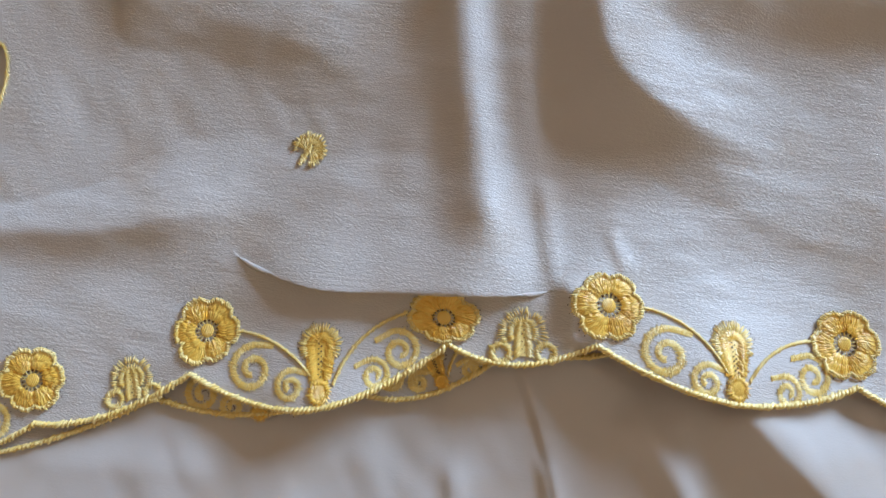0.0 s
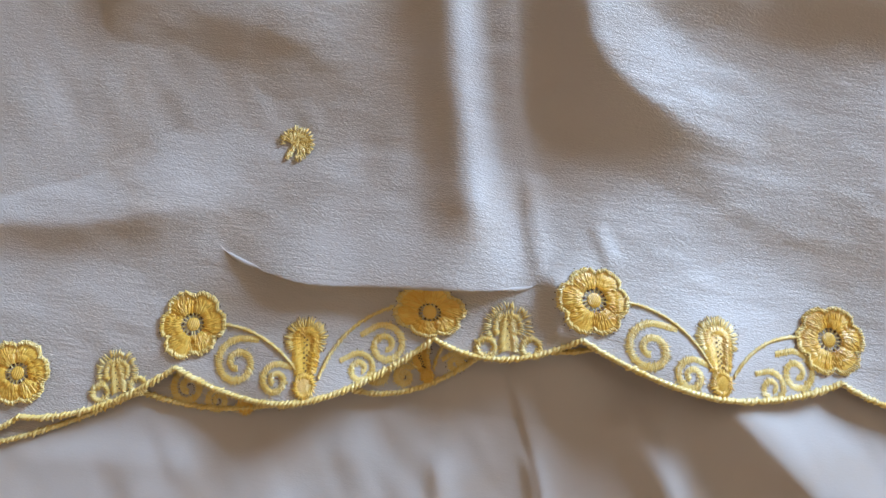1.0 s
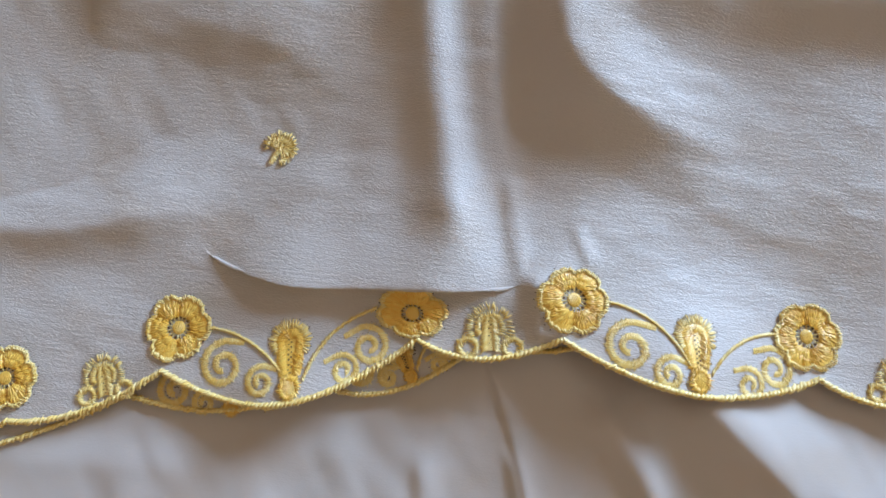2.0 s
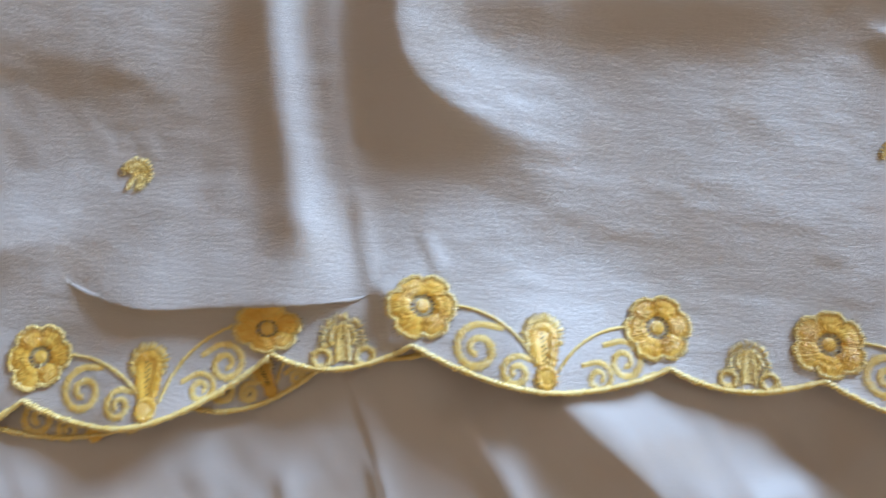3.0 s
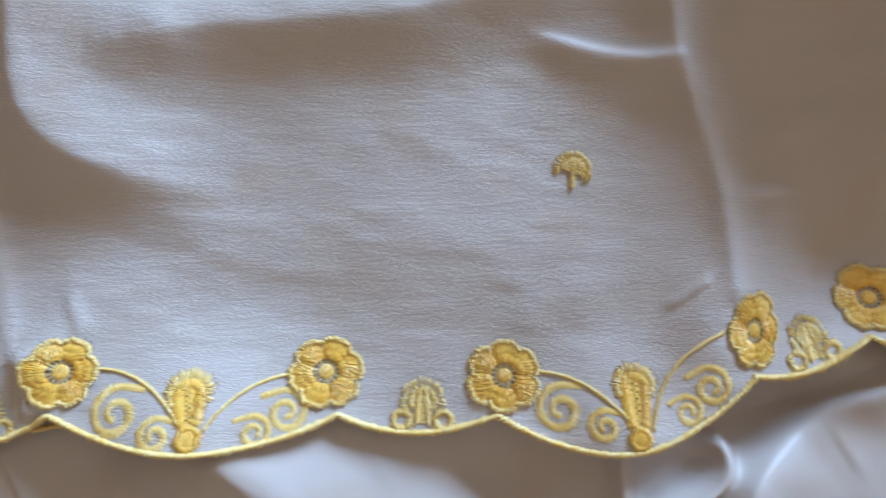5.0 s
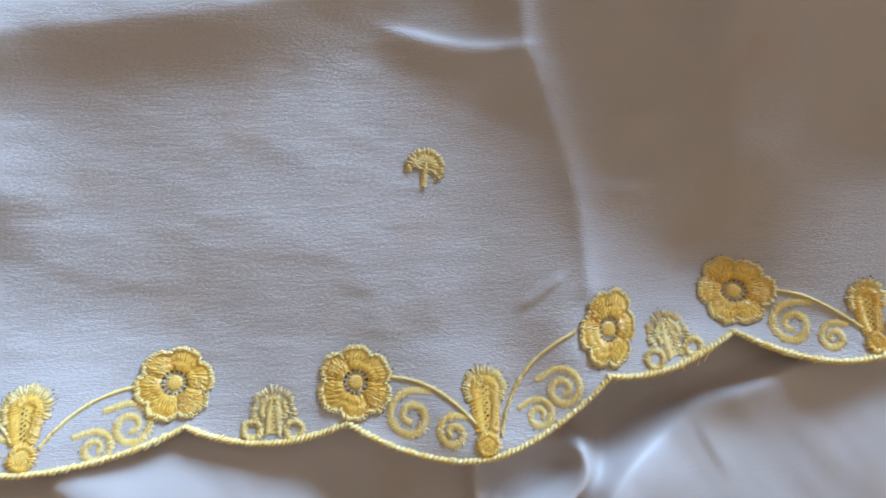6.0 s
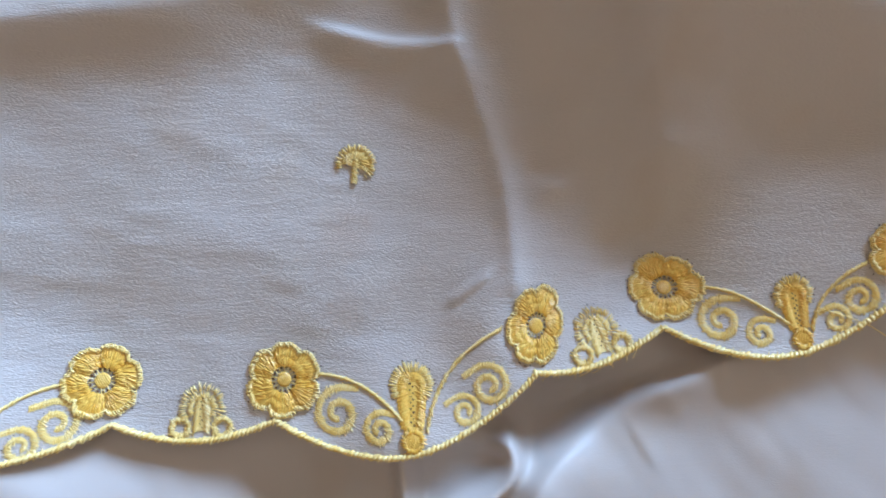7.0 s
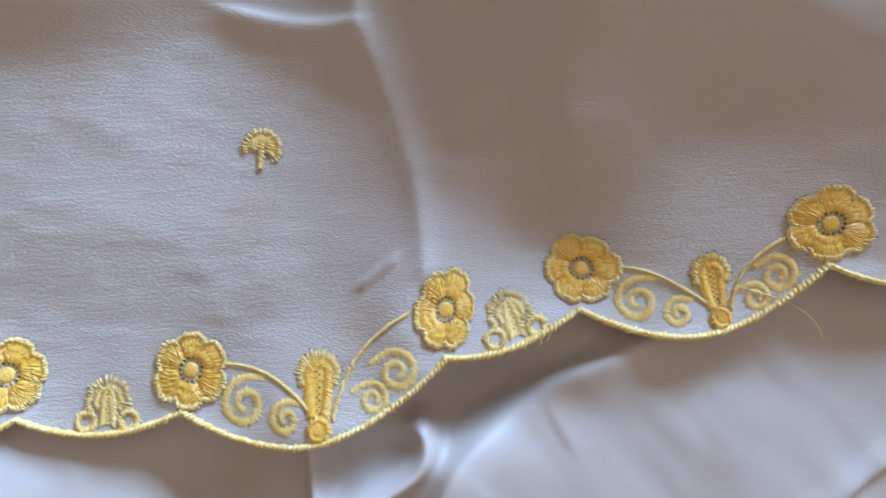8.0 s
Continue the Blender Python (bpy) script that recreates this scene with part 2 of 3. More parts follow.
def top_height(x, y):
    """The lie of the embroidered cloth."""
    z = 0.001 + swells(x, y) + lifts(x, y) + bump(x, y, 152, 6, 3, 26, 20)
    # tuck that overhangs the third flower
    z = z + crest(x, y, TUCK, 7.5, 20, 3.2, 0.34)
    # upright folds above the fourth flower
    z = z + crest(x, y, [(-108, 200), (-107, 114), (-101, 84), (-90, 72), (-72, 66), (-52, 63), (-26, 55)], 15.5, 36, 14, 0.0, 1.5, 0.35)
    z = z + crest(x, y, [(-160, 190), (-154, 105), (-143, 64), (-134, 35), (-122, -4)], 8.0, 10, 11, 0.0, 1.6, 0.16)
    z = z + crest(x, y, [(-138, 190), (-134, 109), (-125, 67), (-110, 20)], 3.0, 6, 7, 0.0, 1.6, 0.3)
    z = z + crest(x, y, [(-113, 40), (-109, 20), (-99, 0)], 1.2, 4, 2.0, 0.3)
    z = z + crest(x, y, [(-88, 26), (-84, 18), (-78, 8)], 0.8, 3, 1.5, 0.3)
    # pleat that the fourth flower leans on
    z = z + crest(x, y, [(-101, 8), (-94.5, -4), (-92, -20)], 4.0, 14, 3.6, 0.3, 1.6, 0.2)
    z = z - 0.06 * np.clip(-0.222 - x, 0, 0.2) * step((y + 0.045) / 0.03)
    # soft hollows round the single sprig
    z = z + crest(x, y, [(-268, 80), (-236, 77), (-205, 74), (-172, 66)], 3.4, 20, 11, 0.45) + bump(x, y, -181, 25, 1.3, 12, 8, 20) + bump(x, y, -160, 38, 1.5, 8, 16)
    z = z + crest(x, y, [(-345, -26), (-300, -12), (-266, -8), (-236, 4), (-206, 14)], 7.0, 20, 9, 0.3)
    z = z + crest(x, y, [(-262, 150), (-268, 110), (-275, 72), (-290, 20)], 13.0, 26, 14, 0.2, 1.6, 0.6)
    # long fold along the far side, then the lip of a pleat
    z = z + crest(x, y, [(-98, 102), (-62, 110.5), (-38, 115), (0, 119), (35, 125), (75, 140), (120, 152), (180, 160)], 11.5, 28, 13, 0.16, 1.6, 0.5)
    z = z + crest(x, y, [(60, 118), (77, 114), (91, 110.5), (107, 109), (121, 108)], 3.4, 2.0, 6, 0.35, 1.6, 0.15)
    # crease that runs down to the seventh flower
    z = z + crest(x, y, [(108, 150), (113, 118), (119, 98), (126, 82), (132, 60), (134, 42), (136, 20)], 4.6, 9, 6, 0.1, 1.15)
    # tall fold that shades the right-hand end
    z = z + crest(x, y, [(152, 195), (182, 156), (208, 136), (250, 121), (300, 104), (360, 90)], 28.0, 40, 46, 0.12, 1.7, 0.0)
    z = z + crest(x, y, [(152, 195), (182, 156), (208, 136), (236, 127), (266, 117)], 15.0, 40, 48, 0.12, 1.7, 0.5) - bump(x, y, 224, 84, 6, 28, 20)
    z = z + crest(x, y, [(186, 180), (173, 122), (178, 84), (190, 52)], 8.0, 24, 10, 0.2, 1.6, 0.22)
    z = z + bump(x, y, 152, 86, 2.4, 9, 6, 20) + bump(x, y, 147, 64, 2.4, 8, 4.5, 15)
    z = z + crest(x, y, [(48, 12), (75, 24), (104, 38)], 2.2, 9, 8, 0.4) + crest(x, y, [(113, 25), (119, 30), (127, 36)], 1.5, 1.2, 0.5, 0.2)
    # small unevenness of worn cloth
    z = z + 0.0008 * value_noise(x, y * 1.6, 0.034, 3) + 0.00022 * value_noise(x, y * 2.2, 0.012, 4) + 0.00006 * value_noise(x * 0.6, y * 2.0, 0.005, 5)
    # hem curls a little
    edge = np.exp(-np.clip(y - hem(x), 0, None) / 0.006)
    return z + 0.0011 * edge * value_noise(x, y * 0, 0.022, 8) + 0.0015 * edge


def base_height(x, y):
    """The lie of the plain cloth beneath."""
    z = -0.0055 + 0.5 * swells(x, y) - bump(x, y, 8, 14, 7, 55, 40) - bump(x, y, 178, 46, 10, 34, 34) - bump(x, y, 156, -7, 17, 30, 17) + bump(x, y, -58, -42, 3.5, 30, 20)
    # creases that fan out below the upright folds
    z = z + crest(x, y, [(-110, -24), (-103, -37), (-96, -51), (-88, -68), (-80, -95)], 1.3, 5, 0.8, 0.12)
    z = z + crest(x, y, [(-98, -54), (-92, -66), (-86, -84)], 1.6, 3.0, 1.6, 0.3)
    z = z + crest(x, y, [(-74, -32), (-60, -46), (-46, -62), (-34, -86)], 5.0, 7, 8, 0.2)
    z = z + crest(x, y, [(-42, -20), (-31, -30), (-9, -46), (10, -60), (28, -84)], 12.0, 27, 11, 0.16)
    z = z + crest(x, y, [(30, -63), (48, -55), (66, -53)], 4.0, 8, 5, 0.3) - bump(x, y, 66, -32, 6, 27, 15)
    z = z + crest(x, y, [(-165, -62), (-150, -72), (-146, -100)], 1.5, 8, 8, 0.3) + crest(x, y, [(-128, -58), (-122, -75), (-121, -100)], 1.6, 5, 3, 0.3)
    z = z + crest(x, y, [(-280, -92), (-230, -84), (-190, -80)], 1.2, 8, 6, 0.4)
    # crumpled corner: a bright strip, a hooked fold and a long ridge with its pinch
    z = z + crest(x, y, [(98, -14), (99, -32), (101, -54)], 11.0, 3.4, 1.8, 0.2, 1.4)
    z = z + crest(x, y, [(102, -48), (112, -42.5), (124, -38), (133, -31), (135.5, -23), (129, -13)], 11.0, 4.5, 3.0, 0.15, 1.4) - bump(x, y, 117, -28, 5, 11, 7)
    z = z + crest(x, y, [(134, -60), (140, -36), (154, -21), (174, -8.5), (193, 0.5), (212, 9), (240, 19)], 9.5, 4, 12, 0.14, 1.4, 0.42) - bump(x, y, 226, 2, 3, 30, 16)
    z = z + crest(x, y, [(173, -8), (178, -20), (186, -32)], 0.9, 6, 1.4, 0.45)
    z = z + crest(x, y, [(252, -60), (270, -40), (300, -22)], 2.5, 4, 1.5, 0.2)
    z = z + 0.13 * np.clip(-0.047 - y, 0, 0.06) * step((-0.035 - x) / 0.04)
    z = z + 0.0012 * value_noise(x * 1.3, y * 0.8, 0.040, 13) + 0.0004 * value_noise(x * 1.4 + y, y * 0.7, 0.014, 14)
    return np.maximum(z, -0.0225)


# tables of the heights, and of how far the tuck hangs over
GX, GY, GN = -0.50, -0.32, 0.001
gx, gy = np.arange(GX, 0.50, GN), np.arange(GY, 0.34, GN)
mx, my = np.meshgrid(gx, gy)
BASE_TABLE = base_height(mx, my)
TOP_TABLE = np.maximum(top_height(mx, my), BASE_TABLE + 0.0022)
HANG_TABLE = crest(mx, my, TUCK, 4.5, 12, 1.2, 0.10)


def sample(T, x, y):
    """Smooth reading of a table between its nodes."""
    u, v = np.clip((x - GX) / GN, 1, len(gx) - 3), np.clip((y - GY) / GN, 1, len(gy) - 3)
    i, j = np.rint(u).astype(int), np.rint(v).astype(int)
    f, g = u - i, v - j
    wu = (0.5 * (0.5 - f) ** 2, 0.75 - f * f, 0.5 * (0.5 + f) ** 2)
    wv = (0.5 * (0.5 - g) ** 2, 0.75 - g * g, 0.5 * (0.5 + g) ** 2)
    return sum(wv[b] * sum(wu[a] * T[j + b - 1, i + a - 1] for a in range(3)) for b in range(3))


def on_cloth(x, y):
    """Height of the embroidered cloth and how far it has slipped forward there."""
    return sample(TOP_TABLE, x, y), sample(HANG_TABLE, x, y)


def on_second(x, y):
    b = sample(BASE_TABLE, x, y)
    return b + 0.0008 + 0.25 * (sample(TOP_TABLE, x, y) - b - 0.0022), 0 * x


def on_base(x, y):
    return sample(BASE_TABLE, x, y), 0 * x


# a second embroidered layer that peeps out under the first
SECOND = [(-330, -101), (-231, -62), (-163, -46), (-112, -22), (-60, -8)]
SECOND_DEPTH = [0.08, 0.105, 0.165, 0.1]


def sheet(name, xs, rows, height, mat, skip=None):
    """A cloth: columns at xs, rows(x) gives the y of every row."""
    Y = rows(xs)
    X = np.repeat(xs[None, :], Y.shape[0], 0)
    Z, slip = height(X, Y)
    Y = Y - slip
    n, m = X.shape
    idx = np.arange(n * m).reshape(n, m)
    q = np.stack([idx[:-1, :-1], idx[:-1, 1:], idx[1:, 1:], idx[1:, :-1]], -1).reshape(-1, 4)
    if skip is not None:
        cx, cy = X.ravel()[q].mean(1), Y.ravel()[q].mean(1)
        q = q[~skip(cx, cy)]
    co = np.stack([X.ravel(), Y.ravel(), Z.ravel()], 1).astype(np.float32)
    me = bpy.data.meshes.new(name)
    me.vertices.add(len(co))
    me.vertices.foreach_set("co", co.ravel())
    me.loops.add(q.size)
    me.loops.foreach_set("vertex_index", q.ravel().astype(np.int32))
    me.polygons.add(len(q))
    me.polygons.foreach_set("loop_start", np.arange(0, q.size, 4, dtype=np.int32))
    me.polygons.foreach_set("use_smooth", np.ones(len(q), bool))
    me.update(calc_edges=True)
    me.validate()
    me.materials.append(mat)
    ob = new(name, me)
    so = ob.modifiers.new("thickness", "SOLIDIFY")
    so.thickness, so.offset = 0.00035, -1
    return ob


def spread(total, fine, count, grow):
    """Row offsets from 0: fine steps first, then growing to the total."""
    out = [0.0]
    s = fine
    while out[-1] < total:
        out.append(out[-1] + s)
        if len(out) > count:
            s *= grow
    return np.array(out)


EYELET = (-0.3235, 0.038, 0.0065, 0.017)
main = sheet("embroidered_cloth", np.concatenate([np.arange(-0.45, -0.325, 0.003), np.arange(-0.325, 0.295, 0.001), np.arange(0.295, 0.45, 0.003)]),
             lambda xs: hem(xs)[None, :] + spread(0.32, 0.0009, 235, 1.06)[:, None], on_cloth, CLOTH,
             lambda x, y: ((x - EYELET[0]) / EYELET[2]) ** 2 + ((y - EYELET[1]) / EYELET[3]) ** 2 < 1)
tagged(main, "cream satin cloth with yellow floral embroidery along its scalloped hem", "cloth")
under = sheet("plain_cloth", np.concatenate([np.arange(-0.5, -0.33, 0.004), np.arange(-0.33, 0.30, 0.0009), np.arange(0.30, 0.5, 0.004)]), lambda xs: 0 * xs[None, :] + np.concatenate([np.arange(-0.32, -0.12, 0.005), np.arange(-0.12, 0.06, 0.0009), np.arange(0.06, 0.33, 0.01)])[:, None], on_base, LINING)
tagged(under, "plain cream satin cloth lying creased under the embroidered hem", "cloth")
second = sheet("lower_embroidered_cloth", np.arange(-0.330, -0.06, 0.0012), lambda xs: hem(xs, SECOND, SECOND_DEPTH)[None, :] + np.arange(0, 0.07, 0.0012)[:, None], on_second, CLOTH)
tagged(second, "second embroidered cream cloth peeping out under the upper hem", "cloth")


# ---- embroidery ----
rnd = random.Random(7)


class Work:
    """Collects stitches, laid on a cloth by its height function."""

    def __init__(self, lie=on_cloth, rise=0.00015):
        self.rings, self.lie, self.rise, self.pads = [], lie, rise, []

    def stitch(self, a, b, width=0.00042, bow=0.0005, lift=0.0, n=5):
        """One stitch from a to b (metres): thick at the middle, dipping into the cloth at both ends."""
        dx, dy = b[0] - a[0], b[1] - a[1]
        d = math.hypot(dx, dy) or 1e-6
        px, py = -dy / d * width / 2, dx / d * width / 2
        ring = []
        for k in range(n):
            f = k / (n - 1)
            e = math.sin(math.pi * f)
            w = 0.45 + 0.55 * e ** 0.5
            x, y, h = a[0] + dx * f, a[1] + dy * f, lift + bow * e ** 0.6
            ring += [(x - px * w, y - py * w, h - width * 0.35), (x - px * w * 0.55, y - py * w * 0.55, h + width * 0.22 * w),
                     (x + px * w * 0.55, y + py * w * 0.55, h + width * 0.22 * w), (x + px * w, y + py * w, h - width * 0.35)]
        self.rings.append((n, ring))

    def pad(self, points, faces):
        self.pads.append((points, faces))

    def build(self, name, mat, parent, label=""):
        verts, faces = [], []
        for points, fs in self.pads:
            o = len(verts)
            verts += points
            faces += [tuple(o + i for i in f) for f in fs]
        for n, ring in self.rings:
            o = len(verts)
            verts += ring
            for k in range(n - 1):
                for c in range(3):
                    p = o + k * 4 + c
                    faces.append((p, p + 1, p + 5, p + 4))
        v = np.array(verts)
        z, slip = self.lie(v[:, 0], v[:, 1])
        v[:, 2] += z + self.rise
        v[:, 1] -= slip
        return obj(name, v.tolist(), faces, mat, parent, label)


def jig(s):
    return rnd.uniform(-s, s)


def satin(work, line, width, pitch=0.00042, slant=0.5, bow=0.0004, thick=0.00045, taper=0.0, lift=0.0):
    """Satin stitches across a line of points."""
    p = np.array(line, float)
    seg = np.hypot(*np.diff(p, axis=0).T)
    cum = np.concatenate([[0], np.cumsum(seg)])
    n = max(3, int(cum[-1] / (pitch * 0.8)))
    for k in range(n):
        s = (k + 0.5) / n * cum[-1]
        x, y = np.interp(s, cum, p[:, 0]), np.interp(s, cum, p[:, 1])
        e = 0.0003
        tx = np.interp(s + e, cum, p[:, 0]) - np.interp(s - e, cum, p[:, 0])
        ty = np.interp(s + e, cum, p[:, 1]) - np.interp(s - e, cum, p[:, 1])
        d = math.hypot(tx, ty) or 1e-9
        tx, ty = tx / d, ty / d
        f = s / cum[-1]
        w = width / 2 * (1 - taper * abs(2 * f - 1) ** 2) * rnd.uniform(0.70, 1.18)
        ax, ay = -ty + tx * slant + jig(0.30), tx + ty * slant + jig(0.30)
        work.stitch((x - ax * w, y - ay * w), (x + ax * w, y + ay * w), thick * 0.8 * rnd.uniform(0.75, 1.2), bow * rnd.uniform(0.7, 1.35), lift, 4)


def spiral(cx, cy, r, turns, start, hand, n=46, tail=None):
    """A scroll: from the tail, round and inwards."""
    pts = [tail] if tail else []
    for k in range(n):
        f = k / (n - 1)
        a = radians(start) + hand * f * turns * 2 * math.pi
        q = r * (1 - 0.80 * f ** 0.85)
        pts.append((cx + q * math.cos(a), cy + q * math.sin(a)))
    return pts


def boss(work, cx, cy, r, high, ax, ay, ridges=9):
    """A round pad of satin stitches lying side by side across the way (ax, ay)."""
    m, n = ridges * 4, 9
    pts, faces = [], []
    for i in range(m + 1):
        f = i / m * 2 - 1
        half = math.sqrt(max(0, 1 - f * f)) * r * (1 + 0.05 * math.sin(i * 2.3)) + 0.0001
        for j in range(n):
            g = j / (n - 1) * 2 - 1
            q = math.sqrt(max(0, 1 - 0.98 * (f * f + (1 - f * f) * g * g)))
            h = high * q ** 0.7 + 0.00022 * abs(math.sin(i / 4 * math.pi)) - 0.0001
            pts.append((cx + ax * f * r - ay * g * half, cy + ay * f * r + ax * g * half, h))
    for i in range(m):
        for j in range(n - 1):
            a = i * n + j
            faces.append((a, a + 1, a + n + 1, a + n))
    work.pad(pts, faces)


def flower(parent, cx, cy, r=13.5, turn=0.0, sx=1.0, sy=1.0, lean=0.0, lie=on_cloth, rise=0.00015):
    """A six-petalled flower in satin stitch, its corded rim, ring of spokes and padded eye. mm."""
    cx, cy, r = cx / 1000, cy / 1000, r / 1000
    cl, sl = math.cos(radians(lean)), math.sin(radians(lean))

    def at(a, q):
        x, y = q * math.cos(a) * sx, q * math.sin(a) * sy
        return (cx + x * cl - y * sl, cy + x * sl + y * cl)

    wob = [rnd.uniform(0.94, 1.06) for _ in range(6)]

    def rim(a):
        k = (a - radians(turn)) / (math.pi / 3)
        c = abs(math.cos((k - round(k)) * math.pi))
        return r * (0.80 + 0.165 * c ** 0.55 + 0.014 * math.sin(a * 29) + 0.035 * abs(math.sin((k - round(k)) * math.pi * 2.0))) * wob[int(round(k)) % 6]

    def puff(f, g):
        return 0.0009 * math.sin(math.pi * min(1, 0.10 + f * 0.85)) ** 0.8 * (1 - abs(g) ** 3)

    root = Work(lie, rise)
    boss(root, cx, cy, r * 0.19, 0.0008, 0.83, 0.55, 8)
    one = tagged(root.build("flower", YELLOW, parent, "yellow six-petalled flower in satin stitch"), group="hem flowers")
    for k in range(6):
        w = Work(lie, rise)
        mid = radians(turn) + k * math.pi / 3
        rows, cols = 5, 9
        pts = []
        for i in range(rows):
            for j in range(cols):
                a = mid + (j / (cols - 1) - 0.5) * math.pi / 3
                f = i / (rows - 1)
                q = r * 0.37 + (rim(a) - r * 0.40) * f
                pts.append((*at(a, q), puff(f, 2 * j / (cols - 1) - 1)))
        w.pad(pts, [(i * cols + j, i * cols + j + 1, (i + 1) * cols + j + 1, (i + 1) * cols + j) for i in range(rows - 1) for j in range(cols - 1)])
        twist = rnd.uniform(-0.22, 0.22)
        for lo, hi, n in ((0.34, 0.66, 38), (0.52, 0.84, 46)):
            for i in range(n):
                f = (i + 0.5) / n - 0.5
                a = mid + f * math.pi / 3 + jig(0.03)
                b = mid + f * math.pi / 3 * 1.05 + twist * (1 - 4 * f * f) + jig(0.07)
                ra, rb = lo * r * rnd.uniform(0.9, 1.12), hi * rim(b) * rnd.uniform(0.90, 1.05)
                w.stitch(at(a, ra), at(b, max(rb, ra + 0.0012)), 0.00048 * rnd.uniform(0.7, 1.4), 0.0003 * rnd.uniform(0.5, 1.2), puff(0.45 if lo < 0.5 else 0.75, 2 * f) * 0.85 + rnd.uniform(0, 0.00018), 4)
        w.build("petal", YELLOW, one)
    w = Work(lie, rise)
    n = 150
    for k in range(n):
        a = 2 * math.pi * k / n + jig(0.01)
        b = a + 0.06 + jig(0.03)
        w.stitch(at(a, rim(a) * rnd.uniform(0.84, 0.89)), at(b, rim(b) * rnd.uniform(0.99, 1.05)), 0.00050 * rnd.uniform(0.7, 1.3), 0.0006 * rnd.uniform(0.6, 1.3), 0.0005, 4)
        if k % 3 == 0:
            w.stitch(at(a, rim(a) * 1.0), at(a + 0.13, rim(a + 0.13) * 1.0), 0.00050, 0.0004, 0.0003, 4)
    w.build("rim_cord", PALE, one, "pale overcast cord round the petals")
    w = Work(lie, rise)
    for k in range(15):
        a = 2 * math.pi * k / 15 + jig(0.06)
        w.stitch(at(a, r * 0.17), at(a + jig(0.1), r * 0.38), 0.00036, 0.0003, 0.0002, 4)
    tagged(w.build("spoke_stitches", PALE, one), kind="stuff")
    # shade between the spokes, painted as flat dark discs
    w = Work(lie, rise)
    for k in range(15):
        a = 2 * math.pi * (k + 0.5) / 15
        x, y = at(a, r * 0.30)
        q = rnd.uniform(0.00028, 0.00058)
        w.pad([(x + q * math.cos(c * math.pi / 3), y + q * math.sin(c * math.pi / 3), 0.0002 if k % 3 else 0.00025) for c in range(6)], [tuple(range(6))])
    w.build("hole_shade_disc", HOLE_SHADE, one, "dark discs painted as the shade in needle holes round the eye")
    # dark dots outside the rim, coloured as shade in the needle pricks
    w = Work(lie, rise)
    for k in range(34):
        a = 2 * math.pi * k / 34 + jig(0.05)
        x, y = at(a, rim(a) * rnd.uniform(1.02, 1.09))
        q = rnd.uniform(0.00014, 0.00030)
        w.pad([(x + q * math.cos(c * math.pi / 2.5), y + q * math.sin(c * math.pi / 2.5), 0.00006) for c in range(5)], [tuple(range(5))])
    tagged(w.build("prick_shade_dot", HOLE_SHADE, one, "dark dots painted as shaded needle pricks round the rim"), kind="stuff")
    return one


def ribbon(work, line, width, lift=0.00012):
    """A narrow padded strip under satin stitches."""
    p = np.array(line, float)
    d = np.gradient(p, axis=0)
    d /= np.maximum(np.hypot(d[:, 0], d[:, 1]), 1e-9)[:, None]
    n = np.stack([-d[:, 1], d[:, 0]], 1) * width / 2
    pts = []
    for a, b in zip(p, n):
        pts += [(a[0] - b[0], a[1] - b[1], 0.0), (a[0], a[1], lift * 3), (a[0] + b[0], a[1] + b[1], 0.0)]
    faces = []
    for k in range(len(p) - 1):
        o = k * 3
        faces += [(o, o + 1, o + 4, o + 3), (o + 1, o + 2, o + 5, o + 4)]
    work.pad(pts, faces)


def curve(points, n=30):
    """A smooth line through a few points."""
    p = np.array(points, float)
    t = np.linspace(0, 1, len(p))
    k = np.polyfit(t, p, min(len(p) - 1, 3))
    f = np.linspace(0, 1, n)
    return [(float(np.polyval(k[:, 0], a)), float(np.polyval(k[:, 1], a))) for a in f]


class Frame:
    """Turns a scallop's own coordinates (0..1 from cusp to cusp) into metres; dip lets its middle hang lower."""

    def __init__(self, a, b, dip=0.0, lie=on_cloth, rise=0.00015):
        self.a, self.b = Vector(a) / 1000, Vector(b) / 1000
        self.e = self.b - self.a
        self.n = Vector((-self.e.y, self.e.x))
        self.dip, self.lie, self.rise, self.size = dip, lie, rise, self.e.length

    def at(self, u, v):
        v -= self.dip * math.sin(math.pi * min(1, max(0, u)))
        q = self.a + self.e * u + self.n * v
        return (q.x, q.y)


def dots(work, points, small, large, lift=0.00006):
    """Flat discs on the cloth, to be coloured as the shade inside needle pricks."""
    for x, y in points:
        q = rnd.uniform(small, large)
        work.pad([(x + q * math.cos(c * math.pi / 2.5), y + q * math.sin(c * math.pi / 2.5), lift) for c in range(5)], [tuple(range(5))])


